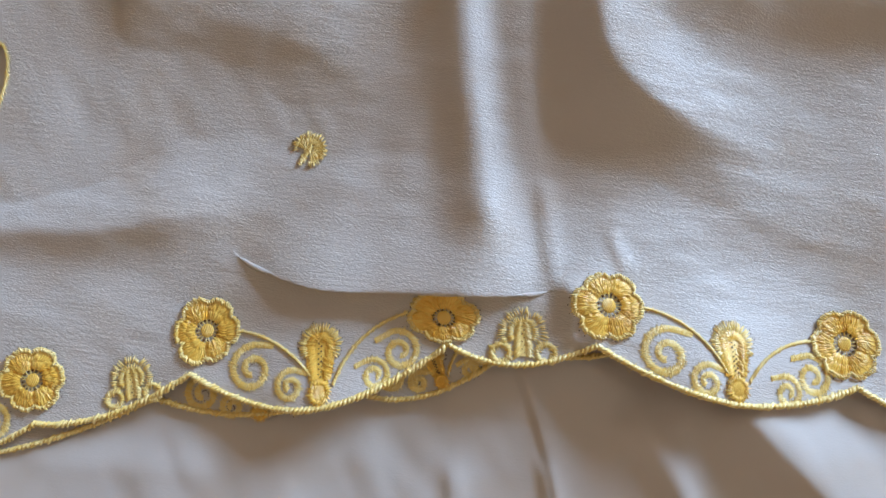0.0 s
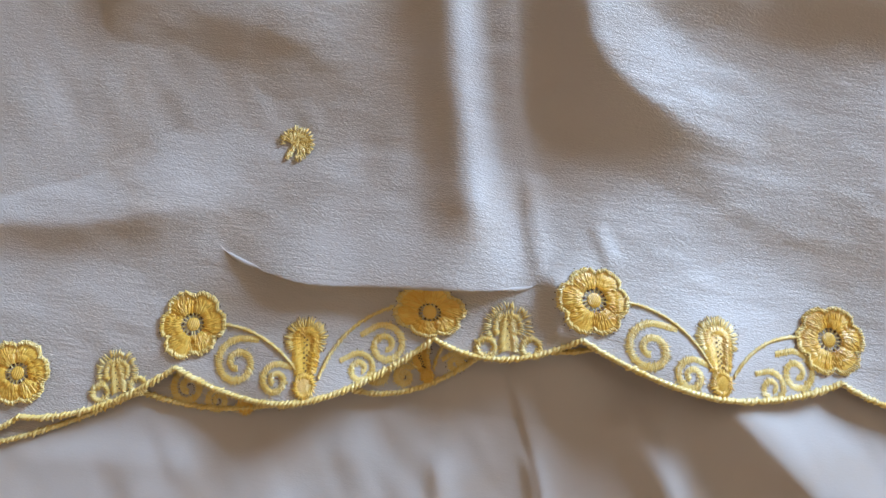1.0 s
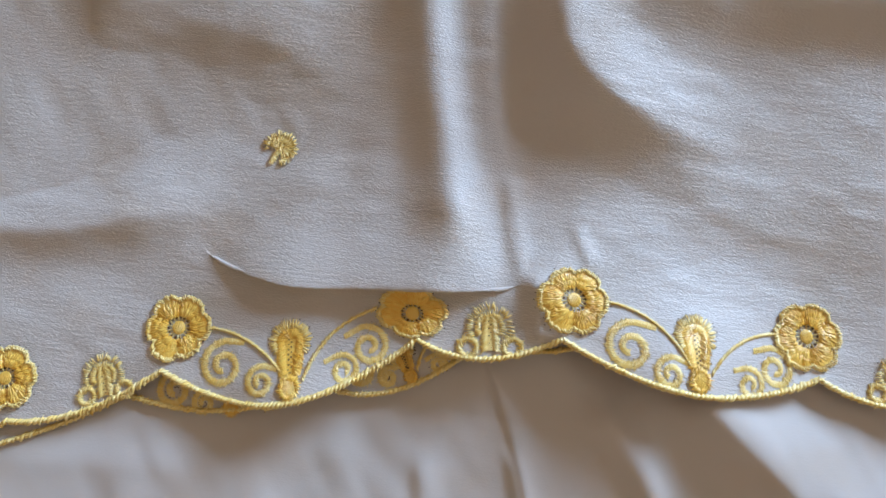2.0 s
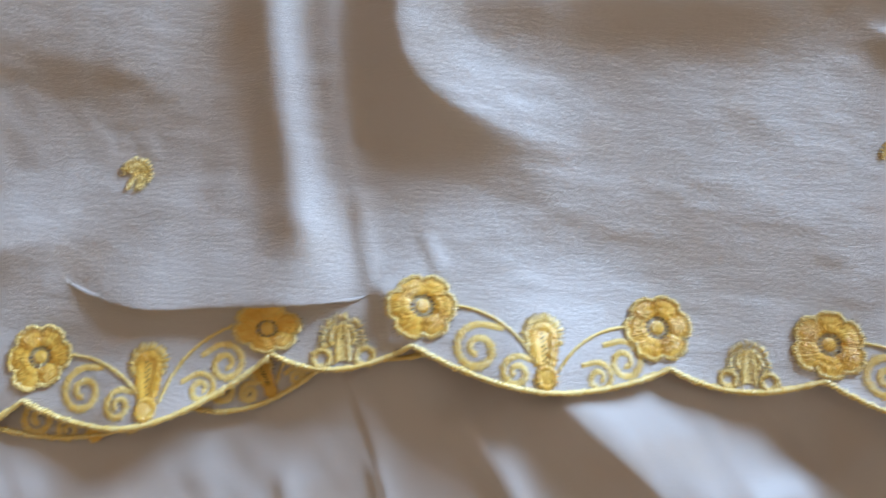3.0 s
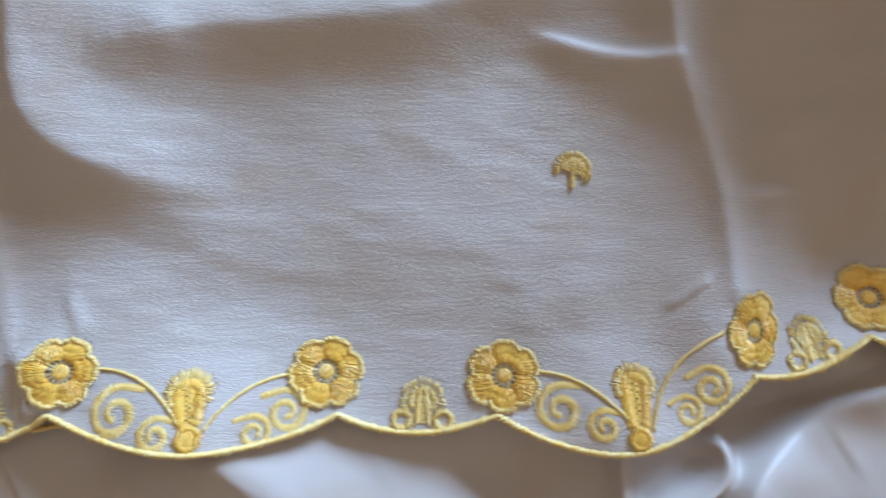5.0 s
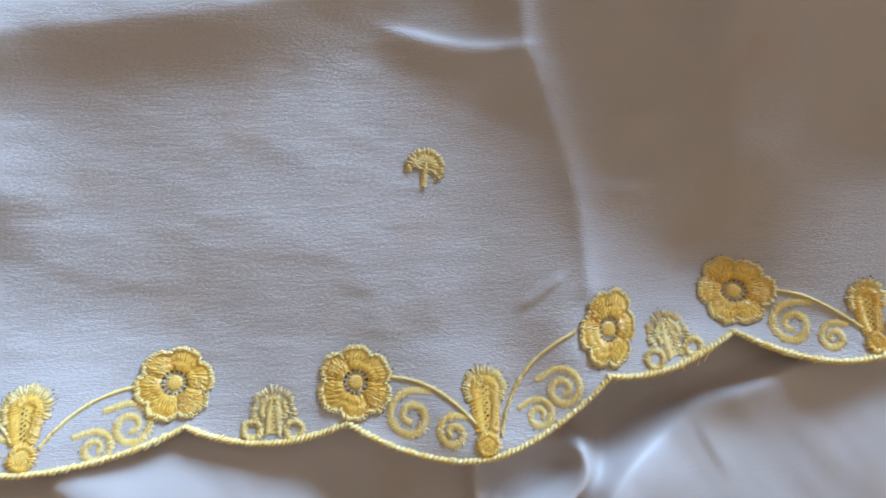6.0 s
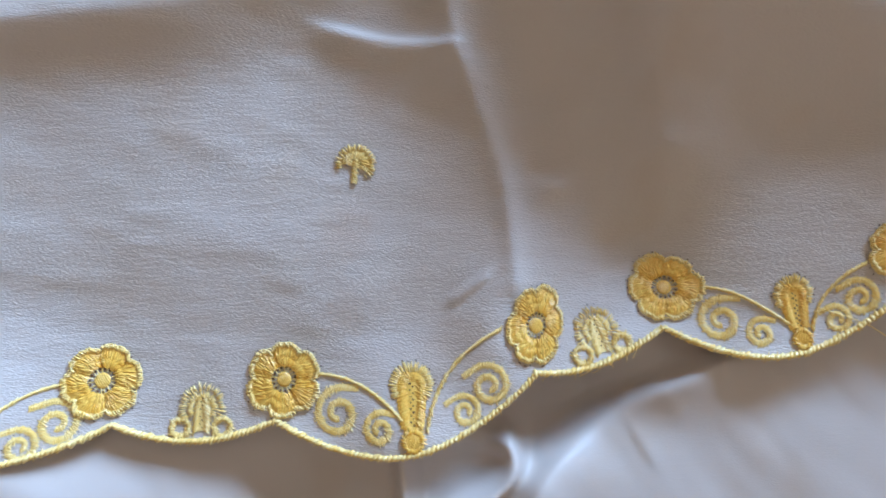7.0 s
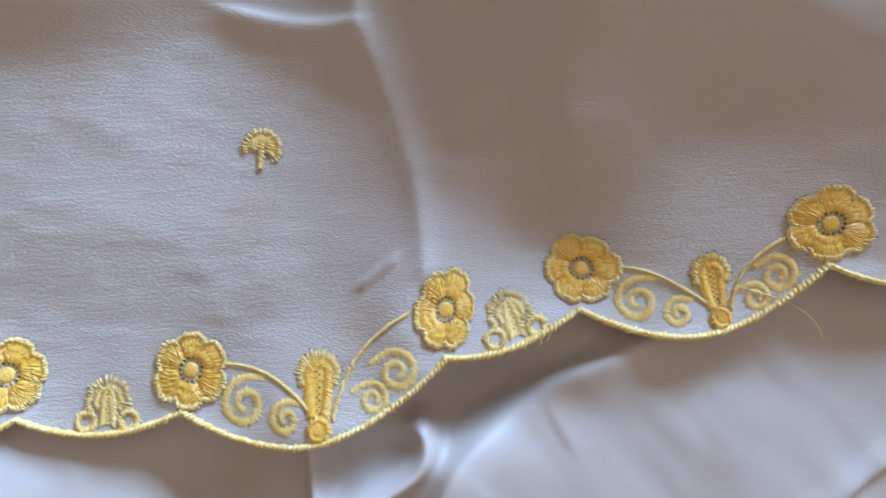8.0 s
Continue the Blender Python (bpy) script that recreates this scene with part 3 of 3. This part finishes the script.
def palmette(parent, F, base, head, mat=YELLOW):
    """Plume: a coiled boss, two satin sides that close in an arch round a slit, and a lobed fringe."""
    k = F.size / 88                                      # one millimetre of the drawing
    base, head = Vector(base) / 1000, Vector(head) / 1000
    n = (head - base).length
    ax = (head - base) / n
    px = Vector((ax.y, -ax.x))

    def at(across, along):
        q = base + px * across * k + ax * along
        return (q.x, q.y)

    top = n / k
    root = Work(F.lie, F.rise)
    ribbon(root, [at(0, (2.5 + (top + 2) * j / 8) * k) for j in range(9)], 5.8 * k, 0.00006)
    one = root.build("palmette", mat, parent, "yellow embroidered plume on a round boss")
    w = Work(F.lie, F.rise)
    boss(w, *base, 3.4 * k, 0.0008, ax.y, -ax.x, 17)
    satin(w, [at(2.9 * math.cos(c), 3.1 * k * math.sin(c)) for c in np.linspace(0, 2 * math.pi, 30)], 2.7 * k, 0.00050, 0.35, 0.0006, 0.0006, 0.0, 0.0003)
    w.build("boss", mat, one, "round padded boss of the plume")
    for side in (-1, 1):
        w = Work(F.lie, F.rise)
        line = [at(side * 2.0, 4.0 * k), at(side * 2.5, (0.35 * top + 2) * k), at(side * 3.2, 0.72 * n + 1.0 * k)]
        line += [at(side * 3.5 * math.cos(c), n + 3.2 * k * math.sin(c)) for c in np.linspace(-0.2, 1.5, 9)]
        ribbon(w, line, 3.4 * k, 0.00022)
        satin(w, line, 3.7 * k, 0.00040, 0.45 * side, 0.0004, 0.00050, 0.12, 0.0002)
        w.build("plume_side", mat, one)
    mid = math.atan2(ax.y, ax.x)
    w, pricks = Work(F.lie, F.rise), []
    m = 92
    for j in range(m):
        f = (j + 0.5) / m * 2 - 1
        a = mid + f * radians(128) + jig(0.03)
        lobe = abs(math.sin(4.0 * f * math.pi))
        ri, ro = (4.3 + jig(0.5)) * k, (7.0 + 0.9 * lobe ** 0.6 - 0.9 * f * f + jig(0.35)) * k
        b = a + jig(0.10)
        w.stitch((head.x + ri * math.cos(a), head.y + ri * math.sin(a)), (head.x + ro * math.cos(b), head.y + ro * math.sin(b)), 0.00044 * rnd.uniform(0.7, 1.3), 0.0005 * (0.4 + 0.6 * lobe), 0.0001, 4)
        if j % 3 == 0:
            pricks.append((head.x + (ro + 0.0004) * math.cos(b), head.y + (ro + 0.0004) * math.sin(b)))
    tagged(w.build("plume_fan", PALE, one, "pale fringed head of the plume"), kind="stuff")
    # needle pricks round the fringe and sides, their shade painted as dots
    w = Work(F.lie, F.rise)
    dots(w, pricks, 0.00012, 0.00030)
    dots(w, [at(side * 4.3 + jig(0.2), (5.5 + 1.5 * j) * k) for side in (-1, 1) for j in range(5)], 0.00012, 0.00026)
    tagged(w.build("prick_shade_dot", HOLE_SHADE, one, "dark dots painted as shaded needle pricks round the plume"), kind="stuff")
    # the slit's shade, painted as two staggered rows of dark discs
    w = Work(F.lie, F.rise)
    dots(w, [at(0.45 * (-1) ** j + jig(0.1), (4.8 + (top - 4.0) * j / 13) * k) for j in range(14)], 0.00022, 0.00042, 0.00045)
    w.build("hole_shade_disc", HOLE_SHADE, one, "dark discs painted as the shade in needle holes down the slit")
    return one


def scroll(parent, F, u, v, r, start, hand, tail, turns=1.45, wide=0.0017, mat=PALE):
    c = F.at(u, v)
    turn = math.degrees(math.atan2(F.e.y, F.e.x))
    line = spiral(*c, r * F.size, turns, start + turn, hand, tail=F.at(*tail))
    w = Work(F.lie, F.rise)
    ribbon(w, line, wide * 0.7, 0.00004)
    satin(w, line, wide, 0.00040, 0.35, 0.00014, 0.00046, 0.35)
    one = w.build("scroll", mat, parent, "pale yellow satin-stitched scroll")
    # dots on both sides of the scroll, coloured as shaded pricks
    w = Work(F.lie, F.rise)
    for k in range(3, len(line) - 8, 2):
        (x, y), (u, v) = line[k], line[k + 1]
        d = math.hypot(u - x, v - y)
        side = wide * 0.62 * (1 if k % 4 else -1)
        x, y = x - (v - y) / d * side, y + (u - x) / d * side
        q = rnd.uniform(0.00010, 0.00024)
        w.pad([(x + q * math.cos(c * math.pi / 2.5), y + q * math.sin(c * math.pi / 2.5), 0.00006) for c in range(5)], [tuple(range(5))])
    tagged(w.build("prick_shade_dot", HOLE_SHADE, one, "dark dots painted as shaded needle pricks along the scroll"), kind="stuff")
    return one


def stem(parent, F, line, mat=PALE):
    w = Work(F.lie, F.rise)
    ribbon(w, line, 0.0007)
    satin(w, line, 0.0013, 0.00075, 1.3, 0.0005, 0.00065)
    return w.build("stem", mat, parent, "thin pale yellow couched stem")


def long_scallop(parent, a, b, dip, base=None, head=None, reach=(0.86, 0.150), lie=on_cloth, rise=0.00015, mat=PALE):
    F = Frame(a, b, dip, lie, rise)
    base, head = base or [c * 1000 for c in F.at(0.53, -0.085)], head or [c * 1000 for c in F.at(0.51, 0.075)]
    palmette(parent, F, base, head)
    foot, up = Vector(base) / 1000, (Vector(head) - Vector(base)) / 1000
    side = Vector((up.y, -up.x)).normalized() * F.size / 88
    stem(parent, F, curve([F.at(0.150, 0.165), F.at(0.25, 0.150), F.at(0.36, 0.094), tuple(foot + up * 0.35 - side * 3.0)]), mat)
    start, end = foot + up * 0.15 + side * 4.4, Vector(F.at(*reach))
    way = end - start
    middle = (start + end) / 2 + Vector((-way.y, way.x)) * 0.13
    stem(parent, F, curve([tuple(start), tuple(middle), tuple(end)]), mat)
    scroll(parent, F, 0.244, 0.014, 0.096, 70, 1, (0.335, 0.098), 1.55, 0.0030, mat)
    scroll(parent, F, 0.392, -0.057, 0.064, 60, 1, (0.462, -0.014), 1.5, 0.0026, mat)
    scroll(parent, F, 0.815, 0.013, 0.080, 105, -1, (0.725, 0.068), 1.55, 0.0027, mat)
    scroll(parent, F, 0.712, -0.055, 0.062, 120, -1, (0.640, -0.014), 1.5, 0.0024, mat)
    return F


def short_motif(parent, cx, cy, turn=0.0, size=1.0, lie=on_cloth, rise=0.00015):
    """Small trefoil: two rings, a plaited stalk and a fringed arch. mm."""
    c, s = math.cos(radians(turn)), math.sin(radians(turn))

    def at(x, y):
        x, y = x * size / 1000, y * size / 1000
        return (cx / 1000 + x * c - y * s, cy / 1000 + x * s + y * c)

    root = Work(lie, rise)
    ribbon(root, [at(0, -5.5 + 1.2 * k) for k in range(9)], 0.0050 * size, 0.00012)
    one = root.build("trefoil", PALE, parent, "small pale yellow embroidered trefoil")
    w = Work(lie, rise)
    for side in (-1, 1):
        line = [at(side * 1.7, -5.8), at(side * 1.7, -2.5), at(side * 1.5, 0.5), at(side * 1.2, 3.0), at(side * 0.7, 5.0)]
        ribbon(w, line, 0.0018 * size, 0.0001)
        satin(w, line, 0.0030 * size, 0.00056, 0.8 * side, 0.0005, 0.0006, 0.3, 0.0001)
    tagged(w.build("stalk", PALE, one), kind="stuff")
    for side in (-1, 1):
        w = Work(lie, rise)
        ring = [at(side * 6.7 + 2.7 * math.cos(a), -4.6 + 2.6 * math.sin(a)) for a in np.linspace(0, 2 * math.pi, 26)]
        ribbon(w, ring, 0.0014)
        satin(w, ring, 0.0025, 0.00048, 0.35, 0.0006, 0.00058)
        w.build("ring", PALE, one)
    w, pricks = Work(lie, rise), []
    for k in range(54):
        f = (k + 0.5) / 54
        a = radians(-38 + 256 * f) + jig(0.04)
        lobe = abs(math.sin(5 * f * math.pi))
        out = 6.6 + 1.1 * lobe ** 0.6 + jig(0.3)
        mid = 4.9 + jig(0.5)
        w.stitch(at(2.8 * math.cos(a), 1.4 + 2.8 * math.sin(a)), at(mid * math.cos(a + jig(0.12)), 1.4 + mid * math.sin(a)), 0.00044, 0.0004, 0.0002, 4)
        w.stitch(at((mid + 0.2) * math.cos(a), 1.4 + (mid + 0.2) * math.sin(a)), at(out * math.cos(a + jig(0.14)), 1.4 + out * math.sin(a)), 0.00044 * rnd.uniform(0.7, 1.3), 0.0003 + 0.0003 * lobe, 0.0001, 4)
        if k % 3 == 0:
            pricks.append(at((out + 0.4) * math.cos(a), 1.4 + (out + 0.4) * math.sin(a)))
    tagged(w.build("arch_fringe", PALE, one), kind="stuff")
    # shade of the pricks round the arch and down the stalk, as dark dots
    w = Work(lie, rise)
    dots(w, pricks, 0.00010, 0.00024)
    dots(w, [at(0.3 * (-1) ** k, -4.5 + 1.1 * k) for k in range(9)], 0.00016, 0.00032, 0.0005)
    tagged(w.build("prick_shade_dot", HOLE_SHADE, one, "dark dots painted as shaded needle pricks round the trefoil"), kind="stuff")
    return one


def sprig(parent, cx, cy, r, turn, sweep):
    """Single worn blossom: a lobed arch of satin bent over a short stalk. mm; turn is the way of the stalk."""
    cx, cy, r = cx / 1000, cy / 1000, r / 1000
    down = radians(turn)

    def at(a, q):
        return (cx + q * math.cos(a), cy + q * math.sin(a))

    root = Work()
    stalk = [at(down, r * q) for q in (-0.25, 0.15, 0.5, 0.8, 1.02)]
    ribbon(root, stalk, 0.0016, 0.0002)
    satin(root, stalk, 0.0030, 0.00046, 0.5, 0.0007, 0.0006, 0.4, 0.0002)
    one = root.build("sprig", PALE, parent, "small worn yellow embroidered sprig")
    first = down + math.pi - radians(sweep) * 0.56
    arch = [at(first + radians(sweep) * f, r * 0.46) for f in np.linspace(0, 1, 16)]
    w = Work()
    ribbon(w, arch, r * 0.62, 0.0001)
    satin(w, arch, r * 0.76, 0.00038, 0.3, 0.0005, 0.00055, 0.0, 0.0002)
    tagged(w.build("petal_arch", PALE, one), kind="stuff")
    w, pricks = Work(), []
    for k in range(74):
        f = (k + 0.5) / 74
        a = first - 0.15 + (radians(sweep) + 0.3) * f + jig(0.05)
        lobe = abs(math.sin(5 * f * math.pi))
        out = r * (0.90 + 0.15 * lobe ** 0.7 + jig(0.05))
        if rnd.random() < 0.08:
            continue
        w.stitch(at(a, r * (0.66 + jig(0.06))), at(a + jig(0.18), out), 0.00050, 0.0004 + 0.0004 * lobe, rnd.uniform(0, 0.0003), 4)
        if k % 3 == 0:
            pricks.append(at(a, out + 0.0003))
    tagged(w.build("petal_fringe", PALE, one), kind="stuff")
    # gaps between the stitches have their shade painted as dark discs
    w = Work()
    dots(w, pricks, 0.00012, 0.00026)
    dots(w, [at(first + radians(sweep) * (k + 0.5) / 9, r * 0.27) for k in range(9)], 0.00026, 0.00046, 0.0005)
    w.build("hole_shade_disc", HOLE_SHADE, one, "dark discs painted as the shade in needle holes between the stitches")
    return one


def cord(parent, pts, lie=on_cloth, rise=0.00015, wide=0.0021, mat=PALE):
    """Overcast cord along the hem."""
    w = Work(lie, rise)
    ribbon(w, pts, wide * 0.8, 0.0003)
    satin(w, pts, wide, 0.0019, 1.15, 0.0009, 0.0017)
    satin(w, pts, wide * 1.15, 0.0014, 0.5, 0.0006, 0.0005, 0.0, 0.0003)
    return w.build("hem_cord", mat, parent, "pale yellow overcast cord along the hem")


# the hem, scallop by scallop
for k, ((ax, ay), (bx, by)) in enumerate(zip(CUSPS, CUSPS[1:])):
    xs = np.linspace(ax, bx, 60) / 1000
    cord(main, np.stack([xs, hem(xs) + 0.0004], 1), wide=0.0021 if k % 3 else 0.0019)
for a, b, dip, base, head, *reach in ((0, 1, 0.0, None, None), (2, 3, 0.03, (-173, -47.5), (-176.5, -33)), (4, 5, 0.0, (-40, -21), (-42, -7.5)),
                               (6, 7, 0.035, (102.5, -16), (101.5, 0), (0.90, 0.20)), (8, 9, 0.03, (228.5, 15), (226, 29))):
    long_scallop(main, CUSPS[a], CUSPS[b], dip, base, head, *reach)
for cx, cy, r, turn, sx, sy, lean in ((-344, -84, 12.5, 10, 1, 1, 0), (-273, -63, 11.9, 20, 1, 0.95, 0), (-217.5, -35.5, 12.1, 0, 1, 0.98, 12), (-137, -16, 12.3, 25, 1, 0.72, 0), (-84, -2.0, 12.6, 5, 1, 0.95, 0),
                                      (0, 0, 13, 12, 1.02, 0.95, 0), (60, 1, 12.4, 30, 1, 1.02, 0), (141, 19, 12.4, 15, 0.78, 1.06, -12), (186, 31.5, 12.2, 0, 1, 0.95, 0), (262, 44, 13.5, 20, 1.05, 0.85, 8), (318, 43, 12.5, 0, 1, 1, 0)):
    flower(main, cx, cy, r, turn, sx, sy, lean)
for cx, cy, turn, size in ((-239, -57.5, 22, 1.0), (-110, -17.5, 10, 1.12), (33, -10, 2, 1.05), (162, 16, 16, 1.05), (291, 36, 0, 1.0)):
    short_motif(main, cx, cy, turn, size)
sprig(main, -196, 34.5, 6.6, -112, 250)
sprig(main, 82, 72, 6.6, -94, 225)

# eyelet at the far left
w = Work()
ring = [(EYELET[0] + (EYELET[2] + 0.0003) * math.cos(a), EYELET[1] + (EYELET[3] + 0.0003) * math.sin(a)) for a in np.linspace(0, 2 * math.pi, 60)]
satin(w, ring, 0.0018, 0.0009, 1.2, 0.0005, 0.0006)
w.build("eyelet_edging", PALE, main, "pale stitched rim of a cut eyelet")

# the second layer's hem
for k, ((ax, ay), (bx, by)) in enumerate(zip(SECOND, SECOND[1:])):
    xs = np.linspace(ax, bx, 50) / 1000
    cord(second, np.stack([xs, hem(xs, SECOND, SECOND_DEPTH) + 0.0004], 1), on_second, wide=0.0019)
for a, b in ((1, 2), (2, 3)):
    long_scallop(second, SECOND[a], SECOND[b], 0.0, lie=on_second)


def strand(parent, pts, thick=0.00016, rise=0.0006, mat=PALE):
    """A loose end of thread lying on the cloths."""
    line = np.array(curve([(a / 1000, b / 1000) for a, b in pts], 26))
    z = np.maximum(on_cloth(line[:, 0], line[:, 1])[0] * (line[:, 1] > hem(line[:, 0])), np.where(line[:, 1] > hem(line[:, 0]), -1, on_base(line[:, 0], line[:, 1])[0]))
    z = np.convolve(np.pad(z, 3, "edge"), np.ones(7) / 7, "valid") + rise
    d = np.gradient(line, axis=0)
    d /= np.hypot(d[:, 0], d[:, 1])[:, None]
    verts, faces = [], []
    for (x, y), h, (tx, ty) in zip(line, z, d):
        for c in range(5):
            a = 2 * math.pi * c / 5
            verts.append((x - ty * thick * math.cos(a), y + tx * thick * math.cos(a), h + thick * math.sin(a)))
    for k in range(len(line) - 1):
        faces += [(k * 5 + c, k * 5 + (c + 1) % 5, k * 5 + 5 + (c + 1) % 5, k * 5 + 5 + c) for c in range(5)]
    return obj("loose_thread", verts, faces, mat, parent, "loose pale thread end at the hem")


strand(main, [(234, 25), (246, 21), (256, 16), (261, 8)])
for k in range(9):
    x = 141 + k * 4.2
    y = float(hem(np.array([x / 1000]))[0]) * 1000
    strand(main, [(x, y + 0.5), (x + jig(1.0), y - 1.0), (x - 0.8 + jig(1.5), y - 2.0 - rnd.random() * 1.6)], 0.00013)
for k in range(14):
    x = rnd.uniform(-260, 250)
    y = float(hem(np.array([x / 1000]))[0]) * 1000
    strand(main, [(x, y + 0.3), (x + jig(0.8), y - 0.8), (x + jig(1.6), y - 1.2 - rnd.random())], 0.00011)
